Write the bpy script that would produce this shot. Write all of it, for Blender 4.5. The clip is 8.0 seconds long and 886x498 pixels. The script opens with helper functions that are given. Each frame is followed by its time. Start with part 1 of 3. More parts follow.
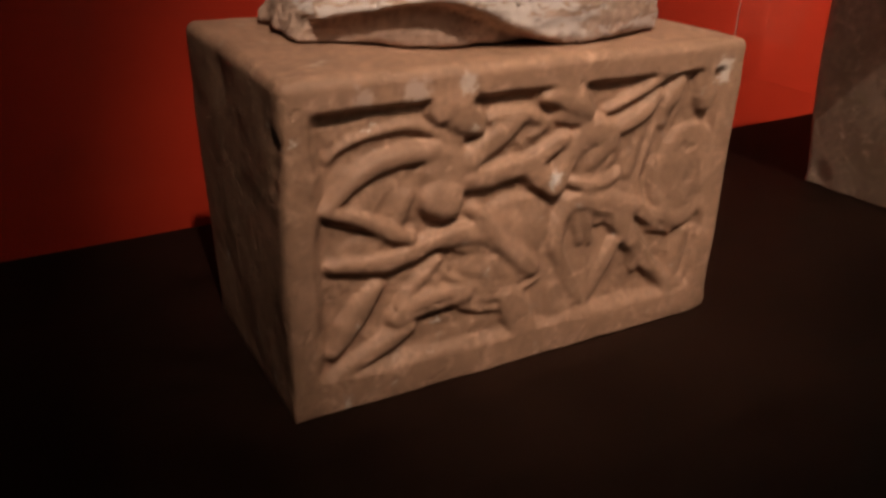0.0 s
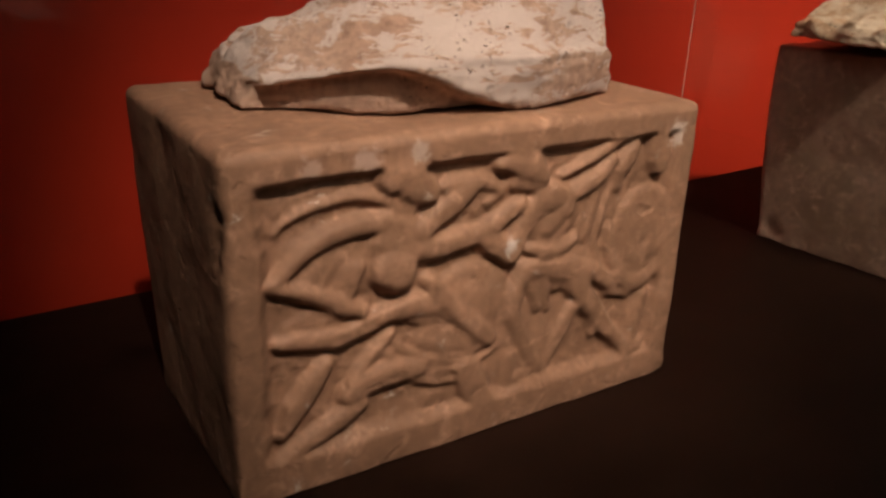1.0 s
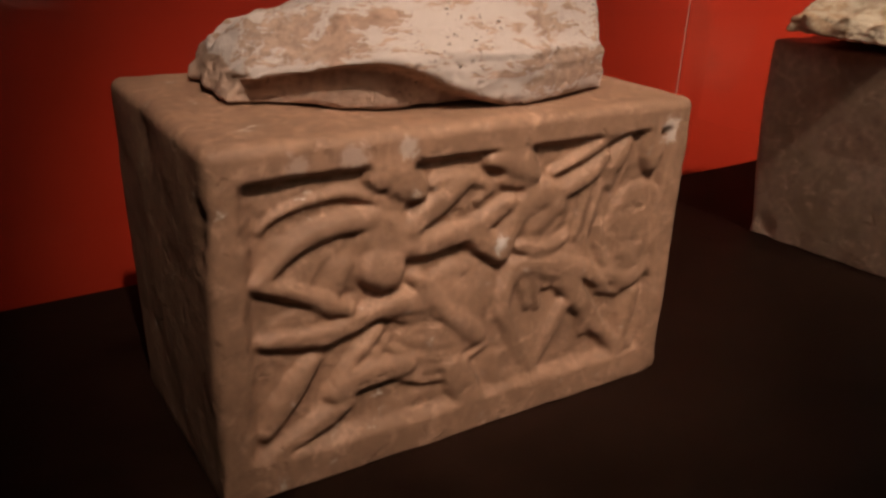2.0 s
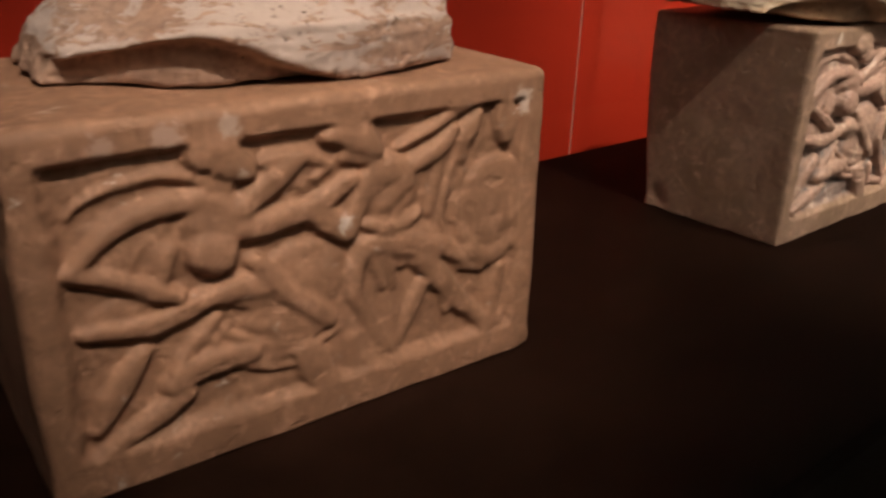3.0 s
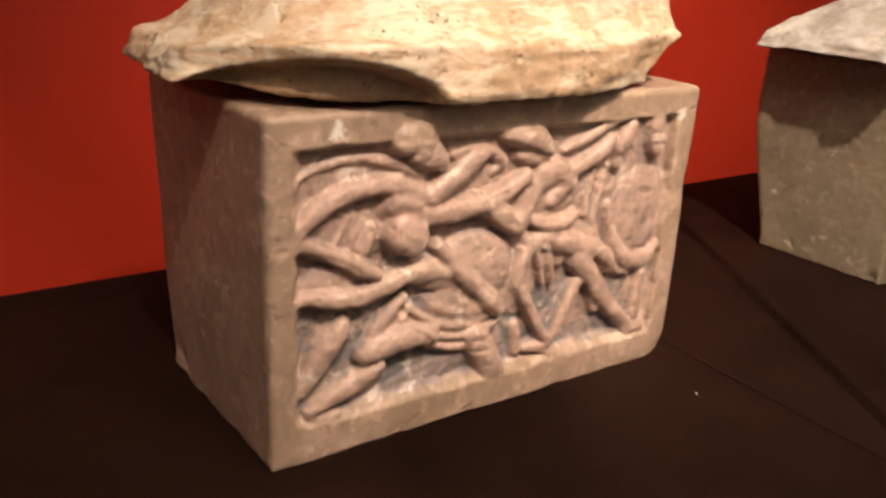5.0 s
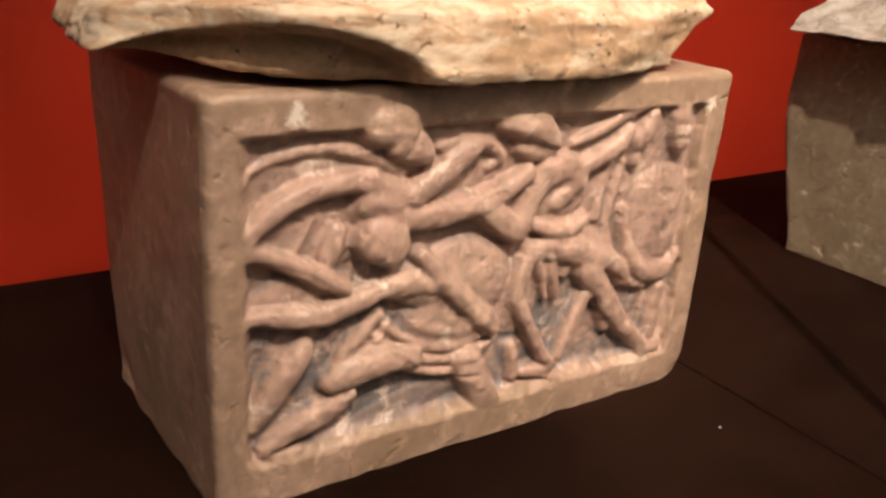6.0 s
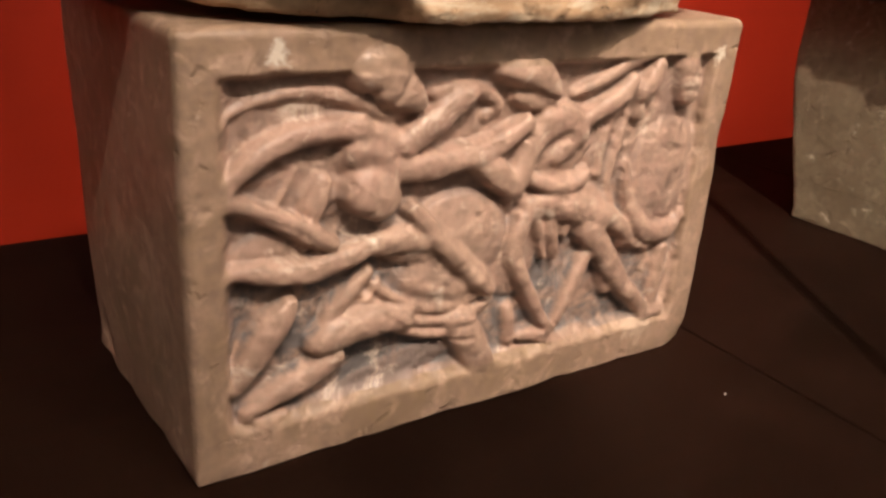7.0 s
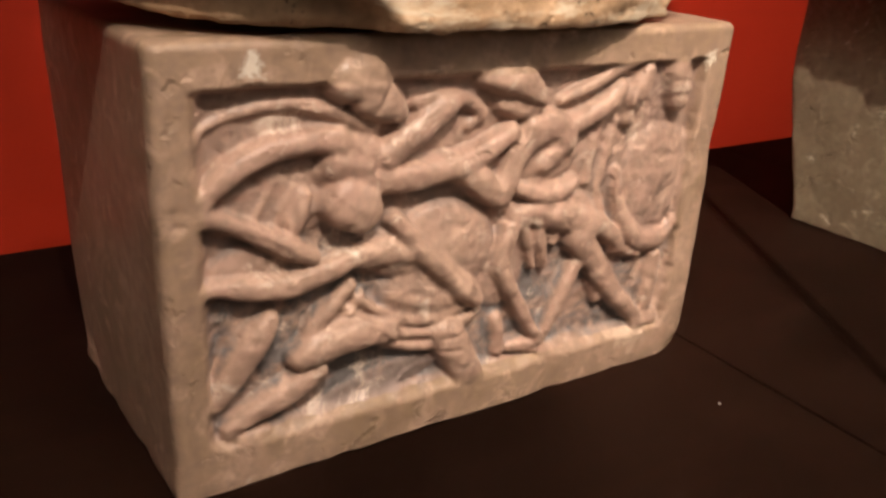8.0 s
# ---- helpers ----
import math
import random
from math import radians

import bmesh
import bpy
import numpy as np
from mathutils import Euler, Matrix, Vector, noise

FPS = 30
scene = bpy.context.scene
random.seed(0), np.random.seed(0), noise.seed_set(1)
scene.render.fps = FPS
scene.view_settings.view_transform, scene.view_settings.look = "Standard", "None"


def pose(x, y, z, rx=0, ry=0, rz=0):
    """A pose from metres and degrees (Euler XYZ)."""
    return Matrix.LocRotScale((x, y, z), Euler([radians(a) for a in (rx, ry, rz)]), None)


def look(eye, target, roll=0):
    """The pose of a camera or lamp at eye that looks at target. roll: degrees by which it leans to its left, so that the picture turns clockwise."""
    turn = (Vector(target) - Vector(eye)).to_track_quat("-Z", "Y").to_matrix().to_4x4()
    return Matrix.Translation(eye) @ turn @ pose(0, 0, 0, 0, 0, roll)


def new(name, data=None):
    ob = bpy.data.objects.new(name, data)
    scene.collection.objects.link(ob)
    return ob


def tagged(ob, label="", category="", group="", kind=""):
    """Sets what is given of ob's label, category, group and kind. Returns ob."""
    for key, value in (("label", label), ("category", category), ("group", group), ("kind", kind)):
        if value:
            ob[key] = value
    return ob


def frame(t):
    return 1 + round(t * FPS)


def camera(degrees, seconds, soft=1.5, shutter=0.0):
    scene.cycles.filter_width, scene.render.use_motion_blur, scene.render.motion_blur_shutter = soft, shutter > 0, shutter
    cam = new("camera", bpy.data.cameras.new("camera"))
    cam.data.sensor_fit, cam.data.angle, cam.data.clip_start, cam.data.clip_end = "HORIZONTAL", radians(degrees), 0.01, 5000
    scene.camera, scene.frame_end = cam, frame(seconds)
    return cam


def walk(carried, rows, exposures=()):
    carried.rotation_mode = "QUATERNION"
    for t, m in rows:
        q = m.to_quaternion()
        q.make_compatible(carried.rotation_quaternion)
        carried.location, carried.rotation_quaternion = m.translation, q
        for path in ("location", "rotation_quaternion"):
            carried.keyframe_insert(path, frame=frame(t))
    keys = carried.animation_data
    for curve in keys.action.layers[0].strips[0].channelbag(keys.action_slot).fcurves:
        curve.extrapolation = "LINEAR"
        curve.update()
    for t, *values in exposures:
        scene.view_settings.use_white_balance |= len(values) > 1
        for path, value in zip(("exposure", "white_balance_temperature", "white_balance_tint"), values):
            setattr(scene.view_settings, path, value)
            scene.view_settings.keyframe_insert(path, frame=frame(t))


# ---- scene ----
cam = camera(56.6, 8.0, 2.5, 0.3)
PATH = [
    (0, (-0.136, -0.43, 1.135), (0.762, 1.144, 0.288), 1.7),
    (0.5, (-0.13, -0.403, 1.141), (0.883, 1.153, 0.398), 2.3),
    (1, (-0.123, -0.409, 1.142), (0.889, 1.149, 0.4), 2.2),
    (1.2, (-0.12, -0.408, 1.146), (0.897, 1.137, 0.386), 2.4),
    (2.3, (-0.114, -0.404, 1.141), (0.905, 1.138, 0.378), 2.8),
    (2.5, (-0.11, -0.413, 1.137), (0.934, 1.122, 0.391), 2.1),
    (3, (-0.05, -0.434, 1.135), (1.054, 1.036, 0.348), 1.7),
    (3.5, (0.1, -0.442, 1.126), (1.193, 1.038, 0.341), 1.2),
    (3.8, (0.245, -0.485, 1.129), (1.339, 1.016, 0.387), 1.7),
    (4, (0.308, -0.496, 1.138), (1.389, 0.994, 0.357), 3.6),
    (4.2, (0.365, -0.499, 1.143), (1.454, 0.99, 0.37), 2.2),
    (4.5, (0.434, -0.489, 1.123), (1.53, 1.006, 0.374), 2.7),
    (4.7, (0.498, -0.462, 1.116), (1.595, 1.063, 0.43), 2.8),
    (5, (0.575, -0.415, 1.118), (1.581, 1.167, 0.422), 3.0),
    (5.2, (0.602, -0.395, 1.116), (1.559, 1.21, 0.403), 3.4),
    (6.3, (0.632, -0.344, 1.09), (1.631, 1.228, 0.36), 4.2),
    (6.5, (0.635, -0.342, 1.084), (1.606, 1.233, 0.326), 4.0),
    (7, (0.643, -0.336, 1.079), (1.629, 1.224, 0.308), 4.2),
    (7.5, (0.646, -0.335, 1.078), (1.629, 1.228, 0.307), 4.0),
    (8, (0.658, -0.334, 1.083), (1.628, 1.234, 0.309), 3.5),
]
walk(cam, [(t, look(eye, target, roll)) for t, eye, target, roll in PATH], [(0, 0.0), (3.0, -0.08), (3.5, -0.02), (4.0, 0.25), (5.2, 0.25), (6.5, 0.03), (8.0, 0.0)])

# ---- light: three warm museum spots high in front of the case, and the dim room ----
world = bpy.data.worlds.new("dim_room")
scene.world = world
world.use_nodes = True
world.node_tree.nodes["Background"].inputs[0].default_value = (1.0, 0.75, 0.55, 1)
world.node_tree.nodes["Background"].inputs[1].default_value = 0.003


def spot(name, eye, target, watts, degrees, blend, colour, radius):
    data = bpy.data.lights.new(name, "SPOT")
    data.energy, data.spot_size, data.spot_blend = watts, radians(degrees), blend
    data.color, data.shadow_soft_size = colour, radius
    ob = new(name, data)
    ob.matrix_world = look(eye, target)
    return ob


WARM = (1.0, 0.83, 0.69)
spot("spotlight", (-0.22, -1.35, 2.8), (0.235, 0.055, 1.06), 210, 18.5, 0.85, WARM, 0.025)
spot("spotlight", (0.50, -1.35, 2.8), (1.31, 0.01, 1.00), 345, 38, 1.0, WARM, 0.018)
spot("spotlight", (1.50, -1.35, 2.8), (0.84, 0.17, 1.01), 66, 26, 1.0, WARM, 0.018)


TOP = 0.80          # top of the display shelf
CASE = pose(0.30, 0.363, 0, 0, 0, 2.0)   # the case: the shelf's back edge is y = 0


# ---- materials ----
def material(name):
    m = bpy.data.materials.new(name)
    m.use_nodes = True
    t = m.node_tree
    return m, t, t.nodes["Principled BSDF"]


def node(t, kind, **values):
    n = t.nodes.new(kind)
    for k, v in values.items():
        n.inputs[k.replace("_", " ")].default_value = v
    return n


def noise_at(t, scale, detail=4.0, rough=0.6, coords=None, distort=0.0):
    n = node(t, "ShaderNodeTexNoise", Scale=scale, Detail=detail, Roughness=rough, Distortion=distort)
    t.links.new(coords, n.inputs["Vector"])
    return n.outputs[0]


def ramp(t, value, a, b):
    """0 below a, 1 above b."""
    n = t.nodes.new("ShaderNodeMapRange")
    n.inputs[1].default_value, n.inputs[2].default_value = a, b
    t.links.new(value, n.inputs[0])
    return n.outputs[0]


def mix(t, fac, a, b):
    n = t.nodes.new("ShaderNodeMix")
    n.data_type = "RGBA"
    for socket, v in ((n.inputs[0], fac), (n.inputs[6], a), (n.inputs[7], b)):
        if isinstance(v, (tuple, float)):
            socket.default_value = v if isinstance(v, float) else (*v, 1)
        else:
            t.links.new(v, socket)
    return n.outputs[2]


def clay(name, base, dark, pale, pale_from, pale_to, rough=0.72, pigment=None, bump=0.7, patches=(), washed=False):
    """Fired clay: two tones, flecks of old slip or plaster, pits and dust."""
    m, t, p = material(name)
    c = t.nodes.new("ShaderNodeTexCoord").outputs["Object"]
    col = mix(t, ramp(t, noise_at(t, 16, 6, 0.65, c, 0.5), 0.36, 0.62), base, dark)
    col = mix(t, ramp(t, noise_at(t, 60, 5, 0.65, c, 0.8), 0.52, 0.72), col, tuple(min(1.0, 1.3 * v + 0.03) for v in base))
    col = mix(t, ramp(t, noise_at(t, 120, 5, 0.7, c), 0.42, 0.75), col, tuple(0.58 * v for v in base))
    if pigment:
        # old grey paint left on the ground of the relief
        left = t.nodes.new("ShaderNodeAttribute")
        left.attribute_name = "pigment"
        worn = t.nodes.new("ShaderNodeMath")
        worn.operation = "MULTIPLY"
        t.links.new(left.outputs["Fac"], worn.inputs[0])
        t.links.new(ramp(t, noise_at(t, 38, 6, 0.7, c, 0.6), 0.38, 0.54), worn.inputs[1])
        col = mix(t, worn.outputs[0], col, pigment)
    if washed:
        # flaking wash: long ragged patches, broken up by small chips
        drawn = t.nodes.new("ShaderNodeMapping")
        drawn.inputs["Scale"].default_value = (0.55, 0.8, 1.5)
        t.links.new(c, drawn.inputs["Vector"])
        sum_of = t.nodes.new("ShaderNodeMath")
        sum_of.operation = "MULTIPLY_ADD"
        sum_of.inputs[1].default_value = 0.45
        t.links.new(noise_at(t, 230, 8, 0.7, drawn.outputs[0], 0.3), sum_of.inputs[0])
        t.links.new(noise_at(t, 52, 8, 0.68, drawn.outputs[0], 0.6), sum_of.inputs[2])
        # little of it holds on the broken faces and the rim
        b = t.nodes.new("ShaderNodeAttribute")
        b.attribute_name = "bare"
        held = t.nodes.new("ShaderNodeMath")
        held.operation = "MULTIPLY_ADD"
        held.inputs[1].default_value = -0.32
        t.links.new(b.outputs["Fac"], held.inputs[0])
        t.links.new(sum_of.outputs[0], held.inputs[2])
        flecks = ramp(t, held.outputs[0], pale_from + 0.225, pale_to + 0.225)
    else:
        flecks = ramp(t, noise_at(t, 46, 10, 0.72, c, 0.4), pale_from, pale_to)
    col = mix(t, flecks, col, pale)
    if washed:
        pits = t.nodes.new("ShaderNodeMath")
        pits.operation = "MULTIPLY"
        t.links.new(ramp(t, noise_at(t, 330, 3, 0.6, c), 0.60, 0.66), pits.inputs[0])
        t.links.new(ramp(t, noise_at(t, 34, 3, 0.5, c), 0.52, 0.58), pits.inputs[1])
        col = mix(t, pits.outputs[0], col, tuple(0.22 * v for v in base))
    for x, y, z, size, colour in patches:
        # a dab of plaster or dust
        d = t.nodes.new("ShaderNodeVectorMath")
        d.operation = "DISTANCE"
        t.links.new(c, d.inputs[0])
        d.inputs[1].default_value = (x, y, z)
        near = t.nodes.new("ShaderNodeMath")
        near.operation = "MULTIPLY_ADD"
        near.inputs[1].default_value = size * 3.2
        t.links.new(noise_at(t, 110, 6, 0.7, c, 0.6), near.inputs[0])
        t.links.new(d.outputs["Value"], near.inputs[2])
        col = mix(t, ramp(t, near.outputs[0], size * 2.5, size * 2.1), col, colour)
    t.links.new(col, p.inputs["Base Color"])
    p.inputs["Roughness"].default_value = rough
    p.inputs["Specular IOR Level"].default_value = 0.35
    p.inputs["Coat Weight"].default_value, p.inputs["Coat Roughness"].default_value = (0.22, 0.26) if rough <= 0.5 else (0.0, 0.1)
    h = t.nodes.new("ShaderNodeMath")
    h.operation = "ADD"
    t.links.new(noise_at(t, 170, 8, 0.7, c), h.inputs[0])
    t.links.new(ramp(t, noise_at(t, 70, 3, 0.5, c), 0.30, 0.40), h.inputs[1])
    b = node(t, "ShaderNodeBump", Strength=bump, Distance=0.0012)
    t.links.new(h.outputs[0], b.inputs["Height"])
    # hand-pressed walls: slow swells under the grain
    swell = node(t, "ShaderNodeBump", Strength=0.7, Distance=0.0032)
    t.links.new(noise_at(t, 19, 3, 0.5, c, 0.4), swell.inputs["Height"])
    t.links.new(swell.outputs[0], b.inputs["Normal"])
    t.links.new(b.outputs[0], p.inputs["Normal"])
    return m


CLAY_A = clay("red_brown_clay", (0.37, 0.198, 0.118), (0.27, 0.145, 0.085), (0.62, 0.50, 0.42), 0.62, 0.72, 0.6, None, 0.6, ((0.190, 0.0, 0.140, 0.008, (0.50, 0.40, 0.34)), (0.05, 0.0, 0.211, 0.009, (0.42, 0.27, 0.20)), (0.085, 0.0, 0.213, 0.010, (0.44, 0.29, 0.22)), (0.118, 0.0, 0.214, 0.008, (0.46, 0.33, 0.26)), (0.33, 0.0, 0.205, 0.012, (0.52, 0.40, 0.33))))
CLAY_B = clay("tan_clay", (0.45, 0.30, 0.215), (0.29, 0.195, 0.12), (0.75, 0.62, 0.50), 0.66, 0.76, 0.5, None, 0.7, ((0.045, 0.0, 0.214, 0.007, (0.75, 0.66, 0.55)), (0.335, 0.0, 0.205, 0.007, (0.70, 0.60, 0.48)), (0.30, 0.0, 0.03, 0.02, (0.52, 0.38, 0.28))))
FIELD_B = clay("tan_clay_with_grey_pigment", (0.45, 0.30, 0.22), (0.40, 0.25, 0.19), (0.72, 0.58, 0.47), 0.56, 0.70, 0.5, (0.165, 0.145, 0.138))
CLAY_C = clay("grey_tan_clay", (0.26, 0.205, 0.13), (0.20, 0.155, 0.095), (0.60, 0.52, 0.40), 0.60, 0.72, 0.75)
FIELD_C = clay("grey_tan_clay_field", (0.34, 0.265, 0.16), (0.27, 0.20, 0.11), (0.60, 0.52, 0.40), 0.60, 0.72, 0.75, (0.16, 0.13, 0.09))
LID_A = clay("chalky_clay", (0.34, 0.205, 0.14), (0.42, 0.28, 0.205), (0.47, 0.375, 0.325), 0.44, 0.485, 0.85, None, 0.8, (), True)
LID_B = clay("cream_washed_clay", (0.52, 0.34, 0.20), (0.44, 0.28, 0.16), (0.62, 0.50, 0.36), 0.43, 0.58, 0.7, None, 0.8, (), True)
LID_C = clay("grey_white_washed_clay", (0.42, 0.37, 0.30), (0.36, 0.30, 0.24), (0.50, 0.46, 0.40), 0.44, 0.60, 0.8, None, 0.8, (), True)


def plain(name, colour, rough, bump=0.0, scale=60, metallic=0.0, tone=0.7, coat=0.0):
    m, t, p = material(name)
    c = t.nodes.new("ShaderNodeTexCoord").outputs["Object"]
    col = mix(t, ramp(t, noise_at(t, scale * 0.1, 4, 0.6, c), 0.3, 0.7), colour, tuple(tone * v for v in colour))
    t.links.new(col, p.inputs["Base Color"])
    p.inputs["Metallic"].default_value = metallic
    p.inputs["Coat Weight"].default_value, p.inputs["Coat Roughness"].default_value = coat, 0.04
    r = t.nodes.new("ShaderNodeMapRange")
    r.inputs[3].default_value, r.inputs[4].default_value = rough * 0.8, rough * 1.25
    t.links.new(noise_at(t, scale, 5, 0.6, c), r.inputs[0])
    t.links.new(r.outputs[0], p.inputs["Roughness"])
    if bump:
        b = node(t, "ShaderNodeBump", Strength=bump, Distance=0.001)
        t.links.new(noise_at(t, scale, 5, 0.6, c), b.inputs["Height"])
        t.links.new(b.outputs[0], p.inputs["Normal"])
    return m


RED = plain("glossy_red_panel", (0.46, 0.032, 0.013), 0.30, 0.0, 30, 0.0, 0.9, 1.0)
def painted_board(name, colour, streak, dust):
    """Dark paint over board: long brush streaks, faint scuffs and specks of dust."""
    m, t, p = material(name)
    c = t.nodes.new("ShaderNodeTexCoord").outputs["Object"]
    squeeze = t.nodes.new("ShaderNodeMapping")
    squeeze.inputs["Scale"].default_value = (3.0, 60.0, 60.0)
    t.links.new(c, squeeze.inputs["Vector"])
    grain = noise_at(t, 1.0, 6, 0.65, squeeze.outputs[0])
    col = mix(t, ramp(t, grain, 0.35, 0.70), colour, streak)
    col = mix(t, ramp(t, noise_at(t, 7, 5, 0.65, c, 0.5), 0.42, 0.66), col, tuple(0.55 * v for v in colour))
    col = mix(t, ramp(t, noise_at(t, 260, 2, 0.5, c), 0.765, 0.80), col, dust)
    t.links.new(col, p.inputs["Base Color"])
    rough = t.nodes.new("ShaderNodeMapRange")
    rough.inputs[3].default_value, rough.inputs[4].default_value = 0.40, 0.65
    t.links.new(noise_at(t, 9, 6, 0.7, c, 0.4), rough.inputs[0])
    t.links.new(rough.outputs[0], p.inputs["Roughness"])
    p.inputs["Specular IOR Level"].default_value = 0.02
    b = node(t, "ShaderNodeBump", Strength=0.12, Distance=0.0006)
    t.links.new(grain, b.inputs["Height"])
    t.links.new(b.outputs[0], p.inputs["Normal"])
    return m


BLACK = painted_board("dark_painted_board", (0.0130, 0.0054, 0.0033), (0.021, 0.0092, 0.0057), (0.04, 0.03, 0.022))
APRON = plain("black_apron_board", (0.006, 0.0035, 0.003), 0.5, 0.1, 90)
APRON.node_tree.nodes["Principled BSDF"].inputs["Specular IOR Level"].default_value = 0.12
CHROME = plain("chrome", (0.75, 0.73, 0.70), 0.15, 0.0, 60, 1.0, 0.9)
STRIP = plain("pale_panel_joint", (0.55, 0.30, 0.24), 0.4)
ROOM = plain("dim_grey_plaster", (0.05, 0.042, 0.037), 0.8, 0.2, 40)
FLOOR = plain("dark_floor", (0.05, 0.035, 0.025), 0.5, 0.1, 20)
CRUMB = plain("white_crumb", (0.7, 0.66, 0.6), 0.8)
GROUND_EDGE = plain("ground_glass_edge", (0.62, 0.60, 0.52), 0.35)
GLASS, gt, gp = material("clear_glass")
gp.inputs["Transmission Weight"].default_value = 1.0
gp.inputs["Roughness"].default_value = 0.0
gp.inputs["IOR"].default_value = 1.45


# ---- building helpers ----
def mesh(name, verts, faces, materials, smooth=True):
    me = bpy.data.meshes.new(name)
    me.from_pydata([tuple(v) for v in verts], [], [tuple(f) for f in faces])
    for m in materials:
        me.materials.append(m)
    if smooth:
        me.polygons.foreach_set("use_smooth", [True] * len(me.polygons))
    me.update()
    return me


def box(name, x0, x1, y0, y1, z0, z1, m, bevel=0.0, at=None):
    bm = bmesh.new()
    bmesh.ops.create_cube(bm, size=1)
    for v in bm.verts:
        v.co = Vector((x0 + (v.co.x + 0.5) * (x1 - x0), y0 + (v.co.y + 0.5) * (y1 - y0), z0 + (v.co.z + 0.5) * (z1 - z0)))
    if bevel:
        bmesh.ops.bevel(bm, geom=bm.edges[:], offset=bevel, segments=2, affect="EDGES", profile=0.5)
    me = bpy.data.meshes.new(name)
    bm.to_mesh(me)
    bm.free()
    me.materials.append(m)
    ob = new(name, me)
    if at is not None:
        ob.matrix_world = at
    return ob


def under(child, parent):
    child.parent = parent
    child.matrix_parent_inverse = parent.matrix_world.inverted()
    return child


def shell(nx, ny, nz):
    """Surface lattice of a box: integer points and outward quads, with the side of each quad (0 is the front, y = 0)."""
    index, points, quads, sides = {}, [], [], []

    def at(p):
        if p not in index:
            index[p] = len(points)
            points.append(p)
        return index[p]

    for i in range(nx):
        for k in range(nz):
            quads.append((at((i, 0, k)), at((i + 1, 0, k)), at((i + 1, 0, k + 1)), at((i, 0, k + 1))))
            quads.append((at((i, ny, k)), at((i, ny, k + 1)), at((i + 1, ny, k + 1)), at((i + 1, ny, k))))
            sides += [0, 1]
    for j in range(ny):
        for k in range(nz):
            quads.append((at((0, j, k)), at((0, j, k + 1)), at((0, j + 1, k + 1)), at((0, j + 1, k))))
            quads.append((at((nx, j, k)), at((nx, j + 1, k)), at((nx, j + 1, k + 1)), at((nx, j, k + 1))))
            sides += [2, 3]
    for i in range(nx):
        for j in range(ny):
            quads.append((at((i, j, 0)), at((i, j + 1, 0)), at((i + 1, j + 1, 0)), at((i + 1, j, 0))))
            quads.append((at((i, j, nz)), at((i + 1, j, nz)), at((i + 1, j + 1, nz)), at((i, j + 1, nz))))
            sides += [4, 5]
    return np.array(points, float), np.array(quads), np.array(sides)


def rounded(p, size, r):
    size = np.array(size)
    q = np.clip(p, r, size - r)
    d = p - q
    n = np.linalg.norm(d, axis=1, keepdims=True)
    return q + np.where(n > 0, d * r / np.maximum(n, 1e-9), 0), d / np.maximum(n, 1e-9)


def step(a, b, x):
    t = np.clip((x - a) / (b - a), 0, 1)
    return t * t * (3 - 2 * t)


def lumps(p, scale, seed):
    return np.array([noise.noise(Vector((v[0] * scale + seed, v[1] * scale, v[2] * scale))) for v in p])


# ---- the moulded relief of the urn fronts, in millimetres from the lower corner ----
W, H = 353.0, 226.0
FIELD = -11.5


def union(f, d, top, keep=0.0):
    """Adds a form to the relief, melting into what is there."""
    k = 2.6
    a = f["h"]
    blend = np.maximum(k - np.abs(a - top), 0) / k
    f["h"] = np.where(d < 1, np.maximum(a, top) + blend * blend * k * 0.25 * (d < 0.98), a)
    bare = np.clip((d - 0.93) / 0.07, 0, 1) if keep == 0 else np.maximum(keep, np.clip((d - 0.8) / 0.2, 0, 1))
    f["ground"] = np.where(d < 1, np.minimum(f["ground"], bare), f["ground"])


def eased(points):
    """The same line with its corners rounded off (each corner cut twice)."""
    for _ in range(2):
        cut = [points[0]]
        for a, b in zip(points, points[1:]):
            cut.append(tuple(0.75 * u + 0.25 * v for u, v in zip(a, b)))
            cut.append(tuple(0.25 * u + 0.75 * v for u, v in zip(a, b)))
        points = cut + [points[-1]] if len(points) > 2 else points
    return points


def limb(f, layer, *points):
    """A rounded limb or fold of the relief: points are (across, up, radius)."""
    points = eased(points)
    near, level = np.full(f["x"].shape, 9.0), np.full(f["x"].shape, FIELD)
    for (x0, z0, r0), (x1, z1, r1) in zip(points, points[1:]):
        dx, dz = x1 - x0, z1 - z0
        t = np.clip(((f["x"] - x0) * dx + (f["z"] - z0) * dz) / max(dx * dx + dz * dz, 1e-6), 0, 1)
        r = (r0 + (r1 - r0) * t) * (1 + 0.10 * f["wave"])
        d = np.sqrt((f["x"] - x0 - t * dx) ** 2 + (f["z"] - z0 - t * dz) ** 2) / r
        top = FIELD + 2.2 * layer + np.minimum(1.0, 0.42 + 3.4 / r) * r * np.sqrt(np.maximum(1 - d ** 2.4, 0))
        level = np.where(d < 1, np.maximum(level, top), level)
        near = np.minimum(near, d)
    union(f, near, level)


